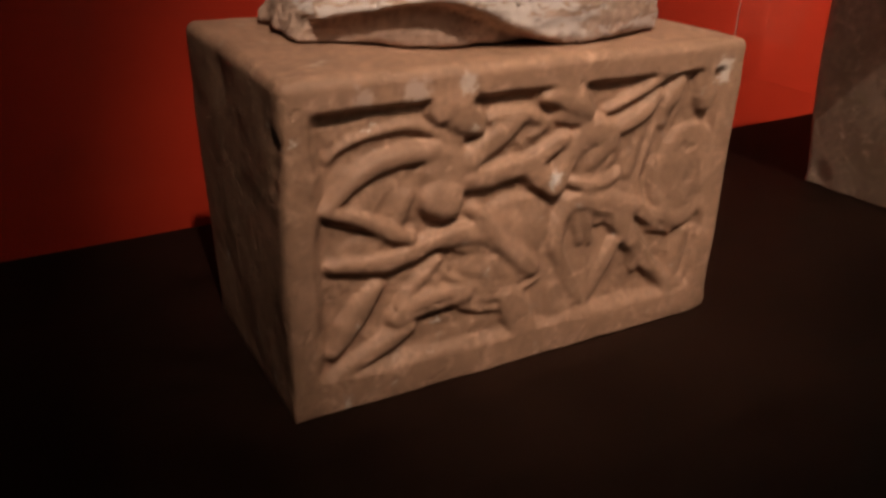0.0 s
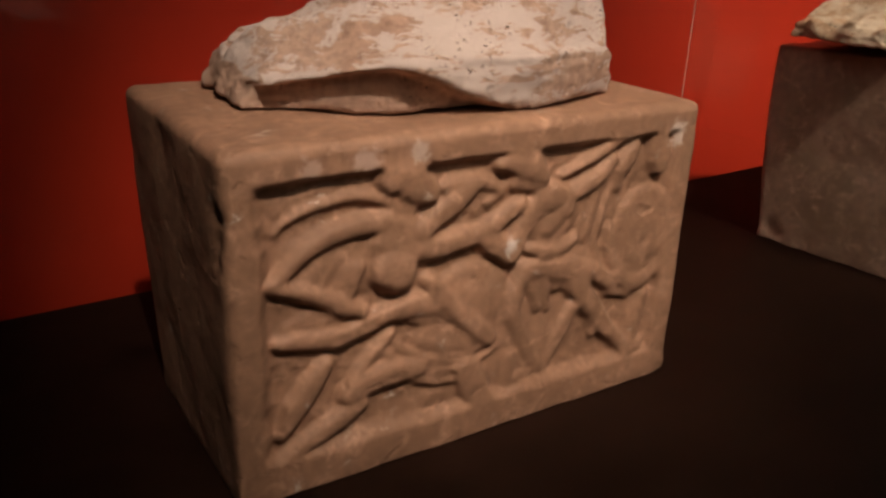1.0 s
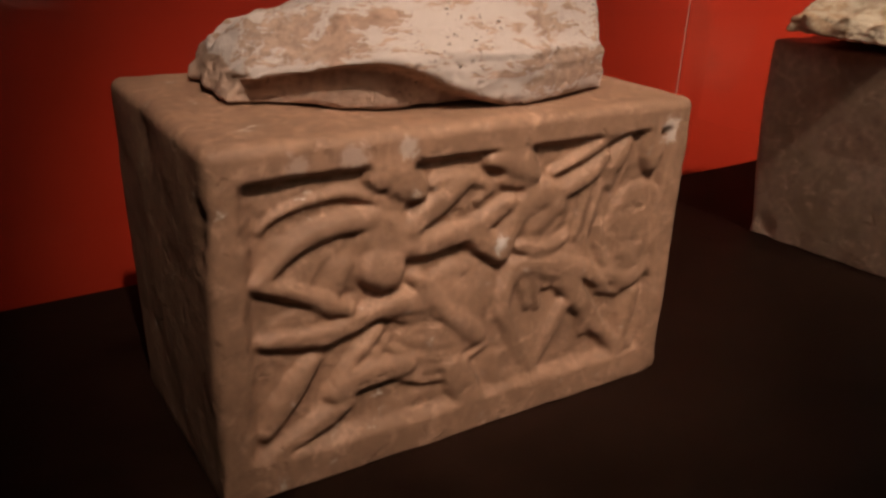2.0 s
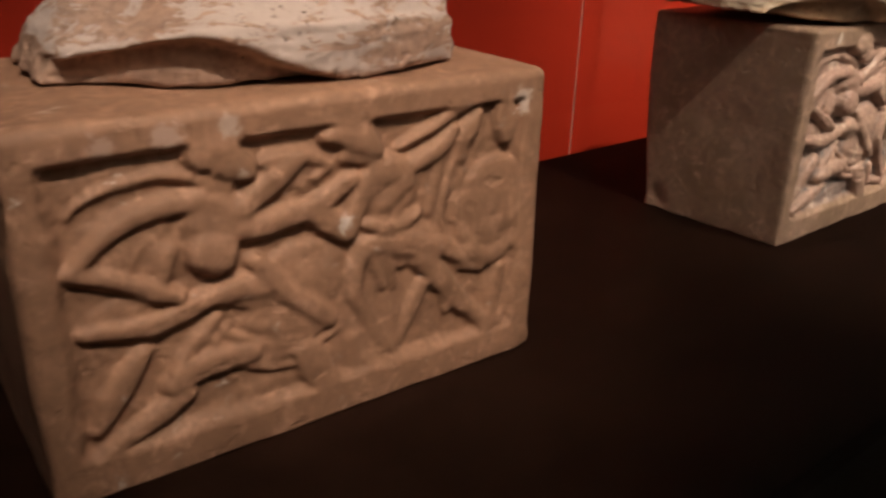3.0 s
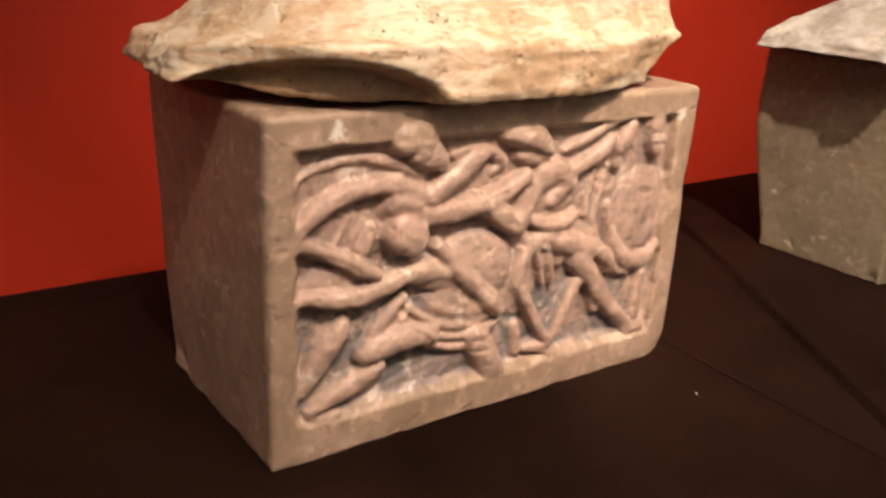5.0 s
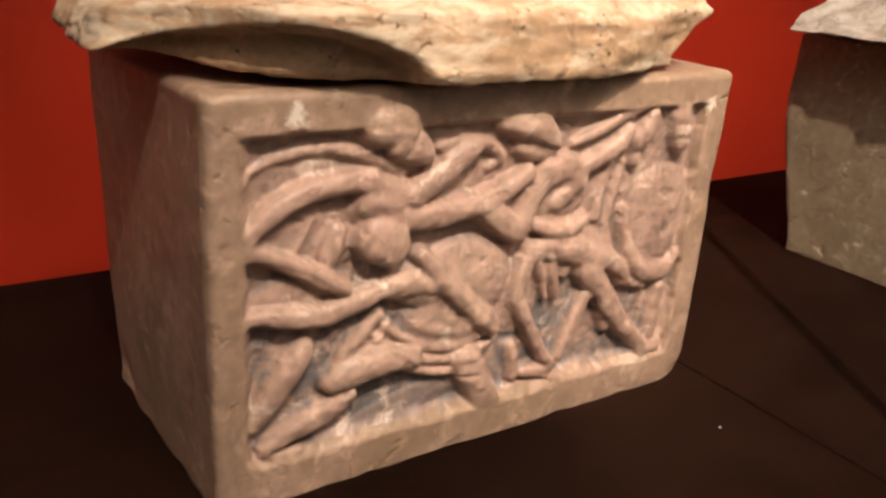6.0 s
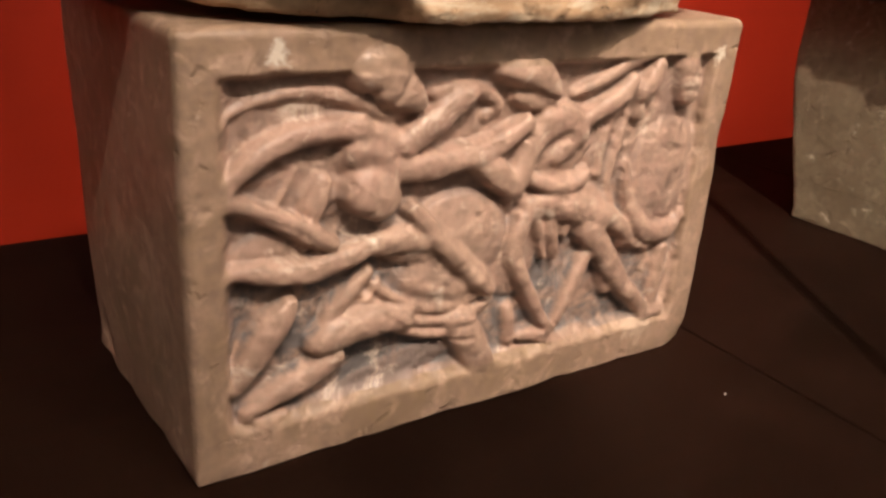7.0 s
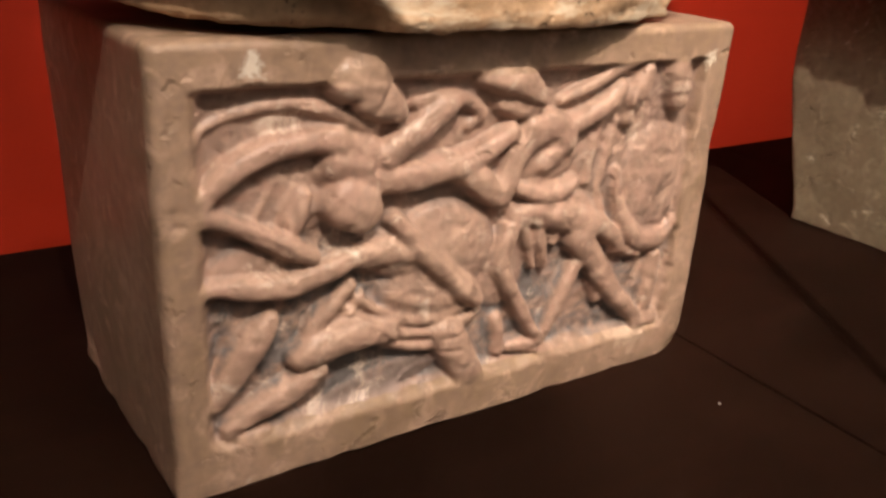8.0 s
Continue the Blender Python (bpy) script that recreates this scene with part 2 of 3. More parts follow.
def groove(f, width, depth, *points):
    """A tooled groove: points are (across, up)."""
    cut = np.zeros(f["x"].shape)
    for (x0, z0), (x1, z1) in zip(points, points[1:]):
        dx, dz = x1 - x0, z1 - z0
        t = np.clip(((f["x"] - x0) * dx + (f["z"] - z0) * dz) / (dx * dx + dz * dz), 0, 1)
        d2 = (f["x"] - x0 - t * dx) ** 2 + (f["z"] - z0 - t * dz) ** 2
        cut = np.maximum(cut, np.exp(-d2 / width ** 2))
    f["h"] = f["h"] - depth * cut


def dome(f, x, z, a, b, turn, low, rise):
    c, s = math.cos(radians(turn)), math.sin(radians(turn))
    u, v = (f["x"] - x) * c + (f["z"] - z) * s, (f["z"] - z) * c - (f["x"] - x) * s
    d = np.sqrt((u / a) ** 2 + (v / b) ** 2)
    union(f, d, np.where(d < 1, FIELD + low + rise * np.sqrt(np.maximum(1 - d ** 2.2, 0)), FIELD), 0.7 if rise < 3.3 else 0.15)


def broad_forms(f):
    """Shields, bodies and hanging cloth behind the limbs."""
    dome(f, 309, 128, 32, 39, 6, 2.2, 5.7)
    dome(f, 156, 111, 33, 25, -20, 1.0, 8.5)
    dome(f, 147, 85, 36, 21, -10, 0.5, 7.1)
    dome(f, 50, 153, 30, 17, 20, 0.2, 2.7)
    dome(f, 43, 117, 22, 12, 5, 0.4, 4.3)
    dome(f, 218, 159, 24, 23, 10, 1.5, 6.6)
    dome(f, 234, 114, 31, 17, 0, 1.0, 6.2)
    dome(f, 259, 153, 27, 34, 20, 0.3, 3.0)
    dome(f, 155, 179, 28, 15, 0, 0.3, 2.8)
    dome(f, 71, 145, 15, 14, 0, 0.4, 3.0)
    dome(f, 121, 111, 21, 13, -20, 1.5, 6.6)
    dome(f, 91, 161, 14, 13, 0, 1.5, 6.2)
    dome(f, 326, 52, 23, 27, 0, 0.3, 2.8)
    dome(f, 91, 77, 20, 17, 30, 0.4, 3.8)
    dome(f, 193, 90, 19, 26, 0, 0.5, 3.8)
    dome(f, 49, 197, 34, 9, 6, 0.1, 1.5)
    dome(f, 106, 31, 53, 11, 14, 0.1, 2.3)
    dome(f, 236, 23, 29, 9, 14, 0.2, 3.8)


def upper_left_figure(f):
    """The striding mass with the raised arm and the flying cloth."""
    limb(f, 1.5, (19, 180, 1.7), (23, 187, 2.3), (35, 192, 2.8), (51, 195, 3.3), (69, 196, 3.7), (86, 190, 3.6), (101, 180, 4.0), (118, 164, 3.2))
    limb(f, 0.2, (24, 168, 1.3), (41, 179, 1.8), (63, 182, 1.6), (83, 182, 1.4))
    limb(f, 2.3, (20, 152, 4.5), (29, 161, 5.4), (38, 169, 6.1), (52, 175, 6.4), (71, 178, 6.7), (88, 177, 7.4))
    limb(f, 2.0, (89, 176, 7.4), (104, 169, 7.2), (117, 162, 4.8))
    limb(f, 2.0, (89, 165, 10.0), (101, 159, 9.9))
    limb(f, 3.7, (92, 205, 11.0), (97, 207, 12.1), (103, 206, 11.3))
    limb(f, 3.4, (104, 198, 11.4), (113, 193, 9.7), (118, 189, 6.2))
    limb(f, 2.0, (87, 193, 2.9), (96, 185, 4.0), (107, 182, 3.5))
    limb(f, 2.8, (16, 150, 4.4), (19, 148, 5.2), (31, 144, 4.4), (44, 137, 5.3), (61, 127, 6.3), (74, 120, 5.3))
    limb(f, 0.9, (56, 158, 1.9), (51, 149, 2.4), (46, 141, 1.9))
    limb(f, 0.9, (67, 155, 1.9), (61, 145, 2.9), (58, 137, 2.2))
    limb(f, 1.2, (71, 150, 4.9), (67, 139, 6.0), (65, 133, 4.5))
    limb(f, 3.9, (92, 145, 13.2), (98, 142, 13.9))
    limb(f, 2.6, (115, 167, 7.9), (128, 176, 8.6), (142, 186, 8.1), (152, 192, 5.5))
    limb(f, 1.8, (130, 192, 4.7), (148, 195, 4.6), (166, 188, 4.5), (171, 183, 4.0))
    limb(f, 2.6, (103, 154, 6.9), (122, 153, 8.5), (144, 155, 8.3), (163, 158, 7.6), (177, 164, 6.6), (190, 172, 5.5))
    limb(f, 1.4, (171, 181, 3.4), (164, 177, 3.7))


def right_figures(f):
    """The capped mass, its reaching arm and the legs below it."""
    limb(f, 2.8, (158, 155, 6.4), (171, 147, 9.4), (183, 137, 8.2))
    limb(f, 2.4, (186, 136, 8.5), (192, 150, 7.5), (199, 164, 8.7))
    limb(f, 3.6, (168, 202, 3.9), (178, 202, 7.7), (191, 199, 11.8), (201, 193, 9.1), (207, 186, 4.3))
    limb(f, 3.2, (188, 207, 5.2), (197, 210, 4.7))
    limb(f, 1.9, (184, 188, 6.4), (194, 185, 7.7), (203, 184, 5.5))
    limb(f, 2.4, (206, 170, 10.6), (221, 173, 10.2), (229, 163, 8.5))
    limb(f, 2.0, (221, 157, 9.1), (215, 151, 6.5))
    limb(f, 2.7, (201, 137, 4.5), (214, 132, 5.4), (229, 131, 5.2), (240, 137, 4.2))
    limb(f, 1.7, (207, 141, 2.6), (218, 137, 3.0), (235, 138, 2.7))
    limb(f, 2.2, (200, 122, 6.6), (217, 121, 9.5), (237, 115, 10.6), (256, 107, 9.6))
    limb(f, 2.0, (203, 118, 4.0), (209, 105, 4.8), (216, 88, 3.2))
    limb(f, 2.0, (214, 115, 4.1), (220, 101, 4.6), (224, 86, 2.9))
    limb(f, 1.6, (232, 111, 4.9), (230, 101, 3.6))
    limb(f, 2.6, (196, 115, 6.0), (192, 104, 7.0), (191, 91, 6.5), (199, 77, 5.6))
    limb(f, 2.4, (199, 77, 5.3), (208, 62, 5.5), (218, 46, 4.9), (224, 37, 3.5))
    limb(f, 2.7, (247, 101, 9.6), (260, 86, 9.6), (277, 65, 8.5), (290, 50, 6.3))
    limb(f, 2.2, (293, 49, 6.8), (306, 35, 6.2))
    limb(f, 2.0, (307, 31, 5.3), (323, 32, 5.4))
    limb(f, 2.2, (249, 82, 6.1), (240, 64, 6.1), (233, 48, 5.0), (228, 36, 3.5))
    limb(f, 1.2, (266, 67, 3.9), (272, 54, 4.4))
    limb(f, 2.0, (263, 107, 7.5), (276, 99, 6.9), (286, 87, 4.0))
    limb(f, 1.2, (282, 86, 3.9), (303, 80, 3.7))
    limb(f, 1.8, (204, 36, 4.5), (220, 34, 5.0), (232, 28, 3.9))
    limb(f, 2.4, (228, 169, 5.2), (246, 176, 6.6), (260, 183, 6.7), (267, 192, 5.4))
    limb(f, 2.2, (224, 186, 2.8), (246, 194, 4.5), (266, 204, 5.3), (286, 212, 4.7), (297, 215, 3.1))
    limb(f, 2.8, (310, 201, 8.6), (313, 190, 10.3), (314, 180, 6.7))


def shield_side(f):
    """The hand over the oval shield, the mantle folds and the hems."""
    limb(f, 2.6, (286, 199, 5.9), (281, 190, 8.3), (276, 184, 6.2))
    limb(f, 1.6, (276, 178, 5.2), (277, 170, 4.9))
    limb(f, 0.8, (258, 172, 3.0), (254, 155, 4.1), (251, 135, 3.5))
    limb(f, 0.8, (270, 169, 2.8), (265, 152, 3.9), (261, 130, 3.2))
    limb(f, 0.8, (262, 126, 3.2), (269, 110, 3.4))
    limb(f, 1.7, (274, 140, 3.3), (277, 121, 4.1), (287, 101, 6.3), (304, 88, 8.2), (320, 90, 7.5), (328, 100, 4.6))
    limb(f, 1.0, (328, 100, 3.7), (335, 124, 3.7), (334, 151, 3.1))
    limb(f, 1.2, (319, 75, 6.3), (317, 57, 7.3), (316, 38, 5.7))
    limb(f, 1.0, (332, 77, 3.4), (330, 56, 4.0), (328, 37, 4.0))


def lower_left_figure(f):
    """The crouching mass, its strap and the cloth at its waist."""
    limb(f, 2.9, (121, 131, 5.1), (132, 118, 6.8), (147, 102, 7.4), (163, 87, 7.8), (174, 76, 6.1))
    limb(f, 2.6, (20, 111, 3.8), (30, 111, 5.4), (44, 108, 6.6), (61, 106, 7.1), (76, 109, 7.0), (91, 114, 6.6), (104, 117, 5.6))
    limb(f, 2.0, (102, 114, 7.2), (115, 116, 9.1), (127, 111, 6.5))
    limb(f, 2.0, (108, 118, 4.5), (121, 120, 4.6))
    limb(f, 1.3, (94, 96, 2.0), (107, 84, 3.2), (123, 73, 4.0), (143, 67, 4.2), (164, 69, 4.0), (177, 76, 2.4))
    limb(f, 1.4, (90, 88, 2.0), (104, 76, 3.2), (121, 65, 4.0), (143, 59, 4.2), (165, 60, 4.0), (180, 66, 2.4))
    limb(f, 1.5, (97, 76, 2.0), (109, 65, 3.3), (125, 56, 4.1), (145, 51, 4.0), (167, 52, 3.1))
    limb(f, 1.2, (121, 88, 4.2), (139, 79, 5.0), (161, 79, 3.9))
    limb(f, 1.6, (96, 99, 4.2), (84, 88, 5.0), (73, 76, 4.7), (69, 65, 3.9))
    limb(f, 1.4, (103, 92, 2.6), (94, 81, 2.9), (86, 73, 2.6))
    limb(f, 2.8, (118, 69, 6.8), (101, 71, 9.0), (86, 70, 9.9), (73, 67, 9.1))
    limb(f, 2.6, (71, 66, 8.5), (68, 64, 7.4))
    limb(f, 2.6, (77, 55, 5.8), (64, 48, 7.5), (50, 42, 7.1), (38, 37, 5.6), (28, 33, 3.9))
    limb(f, 1.8, (27, 31, 3.0), (36, 27, 3.1), (48, 28, 2.6))
    limb(f, 2.2, (52, 90, 5.3), (45, 81, 7.9), (36, 69, 8.7), (28, 57, 6.9), (23, 48, 4.3))
    limb(f, 2.4, (156, 57, 10.7), (165, 42, 12.5), (172, 28, 10.1))
    limb(f, 0.6, (193, 57, 4.9), (196, 36, 5.1))


def tooling(f):
    """Grooves between the folds and the marks of the heads."""
    groove(f, 1.4, 1.4, (136, 120), (155, 99), (180, 76))
    groove(f, 1.2, 1.2, (96, 89), (120, 70), (141, 64), (171, 68))
    groove(f, 1.2, 1.2, (96, 81), (121, 61), (142, 56), (172, 58))
    groove(f, 1.2, 1.6, (107, 62), (132, 49), (162, 48))
    groove(f, 1.6, 1.6, (216, 118), (218, 101), (220, 86))
    groove(f, 1.6, 1.6, (208, 119), (212, 102), (220, 85))
    groove(f, 1.5, 1.5, (110, 214), (111, 202), (105, 191))
    groove(f, 1.6, 2.0, (180, 193), (194, 189), (210, 183))
    groove(f, 1.3, 1.4, (307, 193), (326, 193))
    groove(f, 1.3, 1.4, (309, 184), (327, 184))
    groove(f, 1.3, 1.3, (232, 181), (252, 190), (269, 197))
    groove(f, 1.5, 1.5, (307, 100), (321, 98), (327, 114))
    groove(f, 1.5, 1.6, (86, 148), (82, 138), (83, 131))
    groove(f, 1.4, 1.2, (77, 72), (90, 79), (99, 92))
    groove(f, 1.2, 1.0, (32, 140), (51, 132), (68, 120))


def relief(seed, worn, nx, nz):
    x, z = np.meshgrid(np.linspace(0, W, nx + 1), np.linspace(0, H, nz + 1), indexing="ij")

    def field(scale, level):
        return np.array([noise.noise(Vector((a * scale + seed, b * scale, level))) for a, b in zip(x.ravel(), z.ravel())]).reshape(x.shape)

    broad, middle, fine = field(0.07, seed), field(0.19, seed + 3), field(0.42, seed + 7)
    across, up = x, z
    if worn:
        # this casting shrank and slipped a little in its mould
        across, up = x - 4.3 + 0.024 * x - 0.050 * z, z + 5.3 - 0.0165 * x + 0.007 * z
    f = {"x": across, "z": up, "h": np.full(x.shape, FIELD), "ground": np.ones(x.shape), "wave": broad}
    broad_forms(f)
    upper_left_figure(f)
    right_figures(f)
    shield_side(f)
    lower_left_figure(f)
    if not worn:
        tooling(f)
    h = f["h"] + 0.9 * broad + (0.7 + 0.8 * f["ground"]) * middle + (0.5 + 0.4 * f["ground"]) * fine
    if worn:
        h += 0.75 * np.exp(-((across - 212) / 36) ** 4 - ((up - 50) / 34) ** 4) * (FIELD + 4.5 - h)
        h = 0.74 * np.where(h > -6, -6 + 0.74 * (h + 6), h)
    else:
        h = np.maximum(h, FIELD + 3.4 * step(120, 200, z) + 0.8 * middle)
    wobble = 2.2 * broad + 1.1 * middle
    inside = step(0, 10.0, x - 16 - wobble) * step(0, 4.5, 333 - x + wobble) * step(0, 11.0, z - 22 - wobble) * step(0, 3.5, 206 - z + 0.35 * wobble)
    h = inside * h + (1 - inside) * np.maximum(0, np.where(h > -2, h * 0.85, 0))
    for _ in range(5 if worn else 2):
        g = np.pad(h, 1, mode="edge")
        h = (g[:-2, 1:-1] + g[2:, 1:-1] + g[1:-1, :-2] + g[1:-1, 2:] + 4 * h) / 8
    return h, f["ground"] * inside * (0.25 + 0.75 * step(165, 95, z + 12 * broad))


def chest(at, depth, foot, radius, seed, worn, clay_mat, field_mat, taper, chips, label):
    """A moulded clay urn chest: a hollow-looking box body and its relief panel."""
    nx, ny, nz = (280, 44, 180) if worn else (340, 44, 218)
    grid, quads, sides = shell(nx, ny, nz)
    size = (W, depth, H)
    p = grid / np.array((nx, ny, nz)) * np.array(size)
    q, n = rounded(p, size, radius)
    q += (p - q) * step(2.5 * radius, 0.5 * radius, p[:, 2])[:, None] * 0.85
    n = np.where(np.abs(n).sum(1, keepdims=True) > 0, n, 0)
    h, ground = relief(seed, worn, nx, nz)
    front = grid[:, 1] == 0
    q += n * (1.1 * lumps(q, 0.018, seed) + 0.45 * lumps(q, 0.055, seed + 9))[:, None]
    q[front, 1] -= h[grid[front, 0].astype(int), grid[front, 2].astype(int)]
    for cx, cy, cz, reach, deep in chips:
        d2 = ((q - np.array((cx, cy, cz))) ** 2).sum(1)
        q -= n * (deep * np.exp(-d2 / reach ** 2))[:, None]
    # the walls lean and the back is a little narrower or wider than the front
    q[:, 0] += (q[:, 1] / depth) * taper * (1 - 2 * q[:, 0] / W)
    q[:, 1] *= np.where(q[:, 1] > 0, foot / depth + (1 - foot / depth) * step(-40, 170, q[:, 2]), 1)
    q /= 1000.0
    q[:, 2] = np.maximum(q[:, 2], 0.0)
    centre = p[quads].mean(1)
    inner = (sides == 0) & (centre[:, 0] > 21) & (centre[:, 0] < 330) & (centre[:, 2] > 28) & (centre[:, 2] < 204)
    urn = new("cinerary_urn")
    urn.matrix_world = at
    owner = urn
    for part_name, keep in (("chest", ~inner), ("relief", inner)):
        used, back = np.unique(quads[keep], return_inverse=True)
        faces = back.reshape(-1, 4)
        me = mesh(part_name, q[used], faces, [clay_mat if part_name == "chest" else field_mat])
        if part_name == "relief":
            paint = me.attributes.new("pigment", "FLOAT", "POINT")
            paint.data.foreach_set("value", ground[grid[used, 0].astype(int), grid[used, 2].astype(int)])
        ob = new(part_name, me)
        ob.parent = owner
        owner = ob
    tagged(owner, "weathered battle scene in high moulded relief")
    return tagged(urn, label, "urn", "row of cinerary urns")


def lid(urn, at, length, depth, slab, seed, mat, lift, curve, rise, ragged, slant, label, broken=False):
    """A broken clay lid: an uneven slab whose lower edge is undercut at one end, with the folds of a mound above."""
    nx, ny, nz = 170, 80, 14
    grid, quads, _ = shell(nx, ny, nz)
    size = (length, depth, slab)
    p = grid / np.array((nx, ny, nz)) * np.array(size)
    q, n = rounded(p, size, 4.0)
    x, y, c = q[:, 0].copy(), q[:, 1].copy(), q[:, 2] / slab
    wild = lumps(q, 0.022, seed)
    fine = lumps(q, 0.09, seed + 3)
    # outline from above, and the undercut below the first third
    edge = curve * (step(90, 0, x) * 1.0 + 0.45 * step(length - 90, length, x)) + 5 * wild
    if broken:
        # the lower edge has broken away from the end as far as the middle
        arch = 0.84 * step(160, 62, x) * (0.86 + 0.14 * step(0, 60, x))
        undercut = 20 * step(-20, -8, x) * step(arch + 0.09, arch - 0.09, c) * step(160, 140, x)
    else:
        arch = 0.66 * np.sin(math.pi * np.clip((x - 5) / 140, 0, 1)) ** 0.7
        undercut = 19 * min(1.0, curve / 45) * step(148, 125, x) * step(0, 25, x) * step(arch + 0.1, arch - 0.1, c)
    q[:, 1] = depth - (depth - y) * (1 - (edge + undercut) / depth)
    # lower edge lifts towards the free end; the mound rises behind the front edge
    q[:, 2] *= 0.6 + 0.4 * step(-10, 90, x)
    bare = np.maximum(np.clip(undercut / 8, 0, 1), (0.32 if broken else 0.25) * step(0.25, 0.4, c) * step(0.95, 0.75, c) * step(120, 170, x) * step(30, 10, y))
    if broken:
        bare = np.maximum(bare, step(62, 30, x) * step(0.85, 0.65, c) * step(60, 40, y))
        bare = np.maximum(bare, 0.62 * np.exp(-((x - 42) / 26) ** 2 - ((y - 34) / 22) ** 2))
    q[:, 2] += lift * step(120, 0, x) ** 1.2 * (1 - 0.3 * c)
    back = step(2, 88 - 50 * step(0.35 * length, 0.85 * length, x), y) * step(depth + 45, depth - 115, y)
    rising = 0.34 * step(-10, 16, x) + 0.66 * step(45, 0.52 * length, x) if broken else step(-5, 0.42 * length, x)
    shape = rising * (1 - 0.1 * step(0.75 * length, length, x))
    folds = 5 * np.sin((x * 0.05 + y * 0.10) + 3 * wild) * step(10, 40, y)
    q[:, 2] += c * (rise * back * shape + folds * 0.7 + 6 * wild * step(5, 25, y))
    # ragged broken end
    q[:, 0] += step(length - 60, length, x) * (ragged * c * c - 8 * fine - 6 * wild) + step(70, 0, x) * (10 * wild + slant * c)
    strata = np.array([noise.noise(Vector((v[0] * 0.02, v[1] * 0.03, v[2] * 0.22 + seed))) for v in q])
    q += n * (1.3 * fine + 0.5 * lumps(q, 0.25, seed + 8) + 1.6 * strata)[:, None]
    low = q[:, 2].min() if lift == 0 else 0
    q[:, 2] -= low
    me = mesh("lid", q / 1000.0, quads, [mat])
    me.attributes.new("bare", "FLOAT", "POINT").data.foreach_set("value", bare)
    ob = new("lid", me)
    ob.parent, ob.matrix_basis = urn, at
    return tagged(ob, label)


# ---- the case: back wall, shelf, apron, glass ----
wall = box("wall_back", -2.6, 3.6, 0.075, 0.19, 0, 2.9, APRON, 0, CASE)
tagged(wall, "dark backing wall behind glossy red panels", "wall", "", "structure")
for a, b in ((-2.6, 0.5485), (0.5515, 1.85), (1.853, 3.6)):
    under(box("panel", a, b, 0.063, 0.0748, 0.0, 2.9, RED, 0.0008, CASE), wall)
under(box("panel_joint", 0.5486, 0.5514, 0.064, 0.0747, 0.0, 2.9, STRIP, 0, CASE), wall)

shelf = box("shelf", -2.6, 3.6, -0.588, -0.004, 0.10, TOP - 0.022, APRON, 0, CASE)
tagged(shelf, "long black-brown display plinth of painted boards", "shelf", "", "structure")
for a, b in ((-2.6, -0.70), (-0.698, 0.779), (0.781, 2.20), (2.202, 3.6)):
    under(box("board", a, b, -0.5895, -0.002, TOP - 0.0218, TOP, BLACK, 0.0015, CASE), shelf)

SEAM = 0.789
screen = new("glass_screen")
screen.matrix_world = CASE @ pose(SEAM, -0.596, 0.642)
tagged(screen, "tall clear glass screen before the shelf on chrome studs", "glass screen")
for a, b in ((SEAM - 2.0, SEAM - 0.0035), (SEAM + 0.0035, SEAM + 2.0)):
    pane = box("pane", a, b, -0.601, -0.591, 0.660, 2.3, GLASS, 0.0, CASE)
    pane.visible_shadow = False
    under(pane, screen)
    end = b if a < SEAM - 1 else a
    s = 1 if end == b else -1
    under(box("ground_edge", min(end, end + s * 0.003), max(end, end + s * 0.003), -0.601, -0.591, 0.660, 2.3, GROUND_EDGE, 0, CASE), pane)
    under(box("bottom_edge", a, b, -0.601, -0.591, 0.6575, 0.660, GROUND_EDGE, 0, CASE), pane)


def stud(x, y, z):
    """Chrome button holding the glass: a domed head on a short stem."""
    bm = bmesh.new()
    profile = ((0.0, -0.0055), (0.0035, -0.005), (0.0058, -0.003), (0.0062, 0.0), (0.003, 0.0), (0.003, 0.010))
    rings = [[bm.verts.new((r * math.cos(a), d, r * math.sin(a))) for a in np.linspace(0, 2 * math.pi, 20, endpoint=False)] for r, d in profile[1:]]
    tip = bm.verts.new((0, profile[0][1], 0))
    for i in range(20):
        j = (i + 1) % 20
        bm.faces.new((tip, rings[0][i], rings[0][j]))
        for a, b in zip(rings, rings[1:]):
            bm.faces.new((a[i], b[i], b[j], a[j]))
    me = bpy.data.meshes.new("stud")
    bm.to_mesh(me)
    bm.free()
    me.materials.append(CHROME)
    ob = new("stud", me)
    ob.matrix_world = CASE @ pose(x, y, z)
    under(ob, screen)
    return tagged(ob, "small round chrome stud")


for x, z in ((0.345, 0.762), (0.727, 0.783), (0.731, 0.682), (0.826, 0.683), (0.822, 0.783)):
    stud(x, -0.6015, z)

# ---- the rest of the room, dim and plain ----
tagged(box("floor", -3.2, 4.2, -3.2, 0.6, -0.05, 0.0, FLOOR), "dark floor of the exhibition room", "floor", "", "structure")
tagged(box("ceiling", -3.2, 4.2, -3.2, 0.6, 2.9, 2.95, APRON), "black ceiling of the exhibition room", "ceiling", "", "structure")
tagged(box("wall_front", -3.2, 4.2, -3.3, -3.2, 0, 2.9, ROOM), "dim plaster wall opposite the case", "wall", "", "structure")
tagged(box("wall_west", -3.3, -3.2, -3.2, 0.6, 0, 2.9, ROOM), "dim plaster end wall", "wall", "", "structure")
tagged(box("wall_east", 4.2, 4.3, -3.2, 0.6, 0, 2.9, ROOM), "dim plaster end wall", "wall", "", "structure")

# ---- the urns and their lids ----
AT_A = pose(0.0, 0.0, TOP)
AT_B = pose(0.724, 0.010, TOP, 0, 0, 2.0)
AT_C = pose(1.404, 0.030, TOP, 0, 0, 2.5)
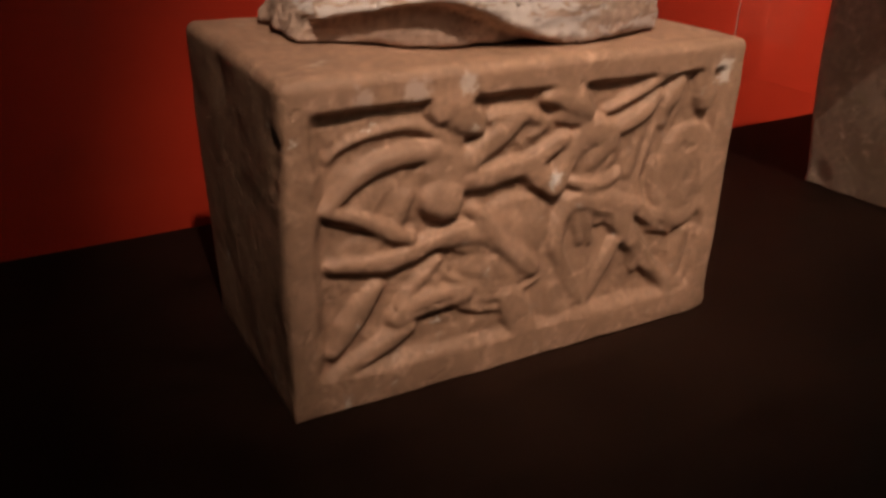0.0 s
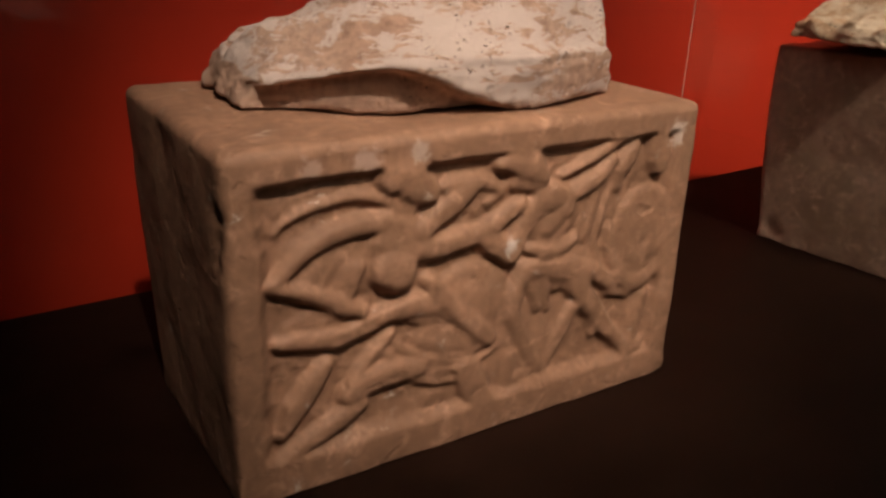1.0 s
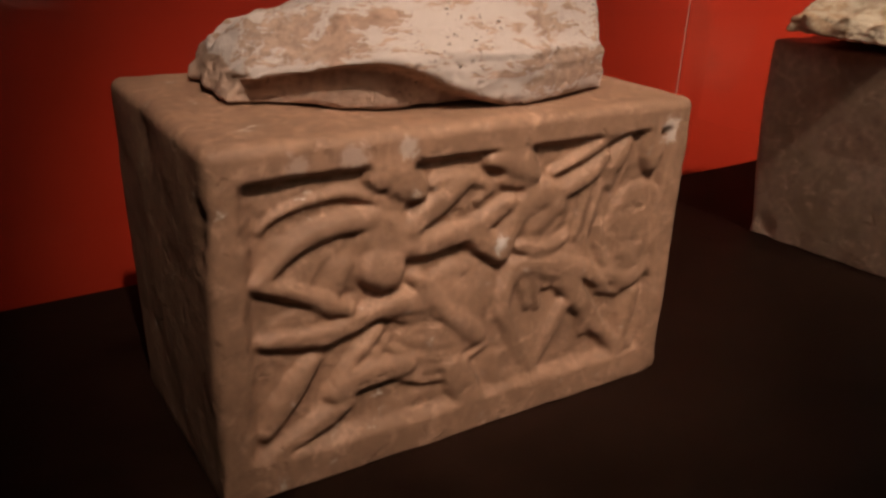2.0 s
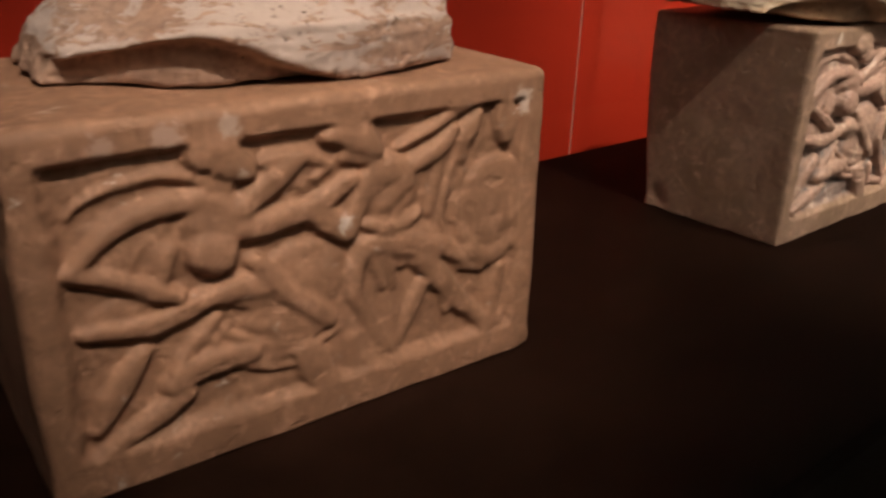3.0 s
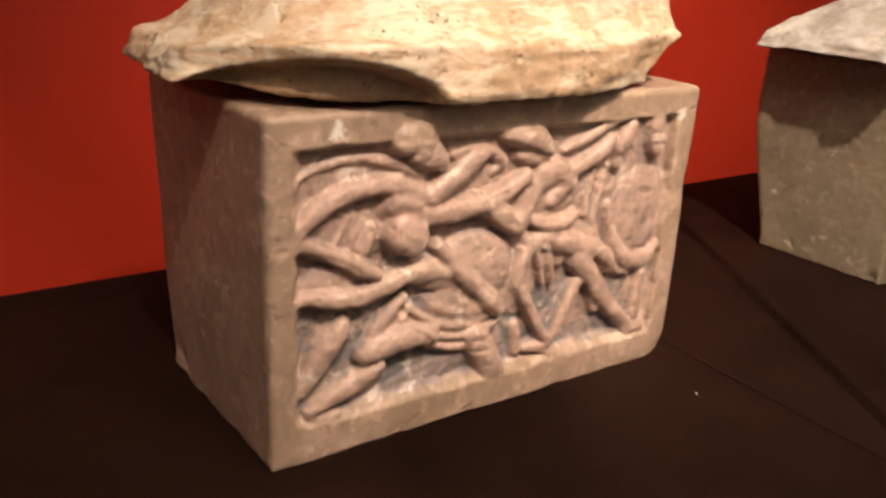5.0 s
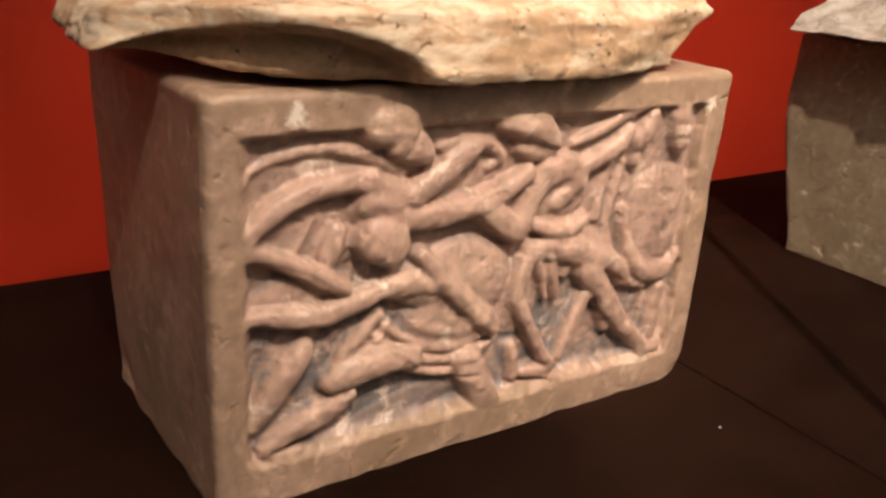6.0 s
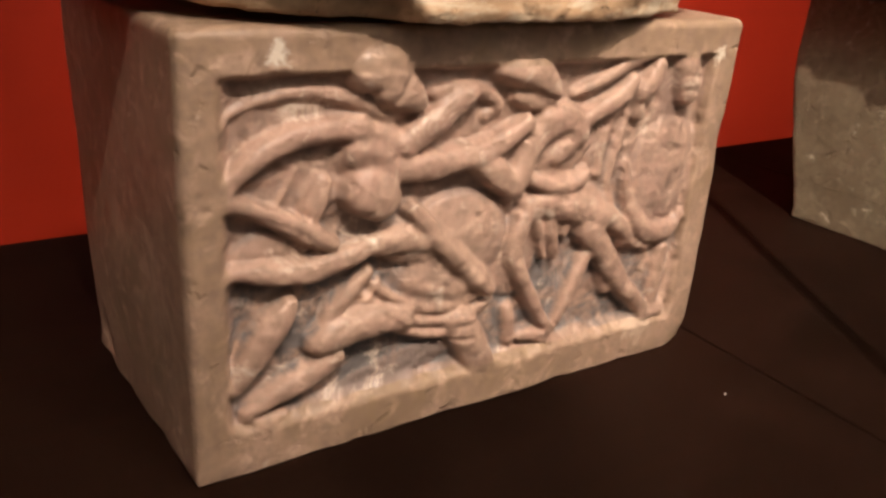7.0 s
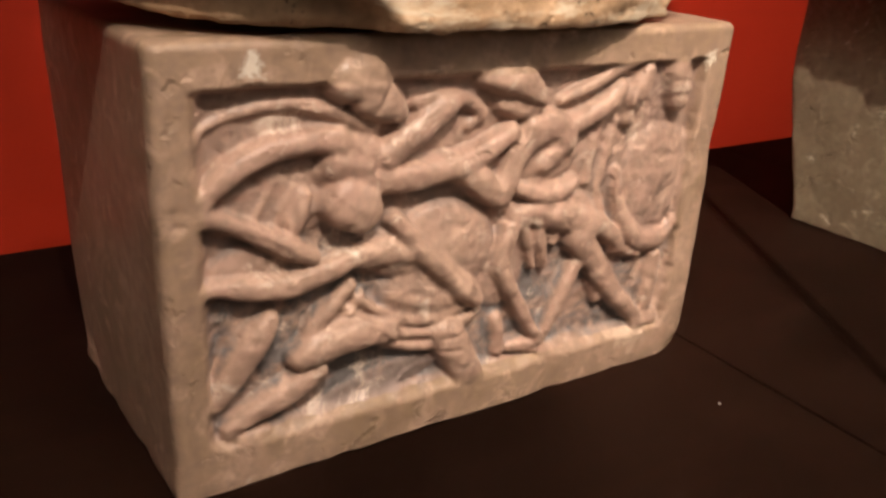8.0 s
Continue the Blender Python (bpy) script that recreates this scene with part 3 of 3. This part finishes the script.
# worn spots: across, back, up, reach and depth in millimetres
CHIPS_A = [(0, 10, 186, 9, 3), (0, 13, 172, 7, 2.5), (0, 15, 160, 6, 2), (353, 0, 0, 10, 3), (120, 0, 0, 10, 0.8), (240, 0, 2, 14, 0.8), (0, 120, 205, 16, 1.5), (60, 0, 216, 9, 1), (210, 0, 218, 12, 1)]
CHIPS_B = [(353, 0, 0, 12, 6), (90, 0, 0, 6, 0.9), (150, 0, 0, 9, 0.7), (235, 0, 0, 7, 1.0), (290, 0, 0, 6, 0.8), (9, 0, 146, 3, 1.4), (9, 0, 153, 3, 1.2), (0, 60, 0, 12, 1.2), (0, 120, 6, 10, 1.2), (0, 165, 12, 13, 4), (353, 0, 150, 16, 1.5), (0, 90, 120, 30, 1)]
CHIPS_C = [(0, 10, 4, 6, 3), (0, 30, 2, 6, 1), (0, 130, 150, 4, 1.8), (0, 60, 60, 20, 1), (0, 100, 190, 14, 1), (0, 0, 110, 8, 1.2), (0, 170, 90, 12, 1.5)]
urn_a = chest(AT_A @ Matrix.Diagonal((1.03, 1, 1, 1)), 210, 172, 8.0, 1.0, True, CLAY_A, CLAY_A, 0.0, CHIPS_A, "red-brown terracotta urn with worn battle relief and chalky broken lid")
urn_b = chest(AT_B, 186, 168, 5.0, 21.0, False, CLAY_B, FIELD_B, -11.0, CHIPS_B, "tan terracotta urn with crisp battle relief and overhanging cream lid")
urn_c = chest(AT_C, 182, 142, 4.0, 47.0, False, CLAY_C, FIELD_C, -3.0, CHIPS_C, "grey-tan terracotta urn with battle relief and grey-white lid")
lid(urn_a, pose(0.043, 0.020, 0.2265), 258, 165, 36, 3.0, LID_A, 0, 48, 80, -4, 14, "broken lid with a chalky pinkish-white wash", True)
lid(urn_b, pose(-0.036, -0.021, 0.2290), 336, 180, 36, 12.0, LID_B, 10, 62, 75, 34, 10, "broken lid with a cream-yellow wash")
lid(urn_c, pose(-0.050, -0.014, 0.2290), 358, 180, 24, 31.0, LID_C, 2, 8, 70, 10, 10, "broken lid with a grey-white wash")

# a crumb on the shelf
bm = bmesh.new()
bmesh.ops.create_icosphere(bm, subdivisions=2, radius=0.0009)
for v in bm.verts:
    v.co *= 1 + 0.4 * noise.noise(v.co * 900)
me = bpy.data.meshes.new("crumb")
bm.to_mesh(me)
bm.free()
me.materials.append(CRUMB)
crumb = new("crumb", me)
crumb.matrix_world = pose(1.047, -0.043, TOP + 0.0009)
tagged(crumb, "tiny white plaster crumb on the black shelf", "crumb")
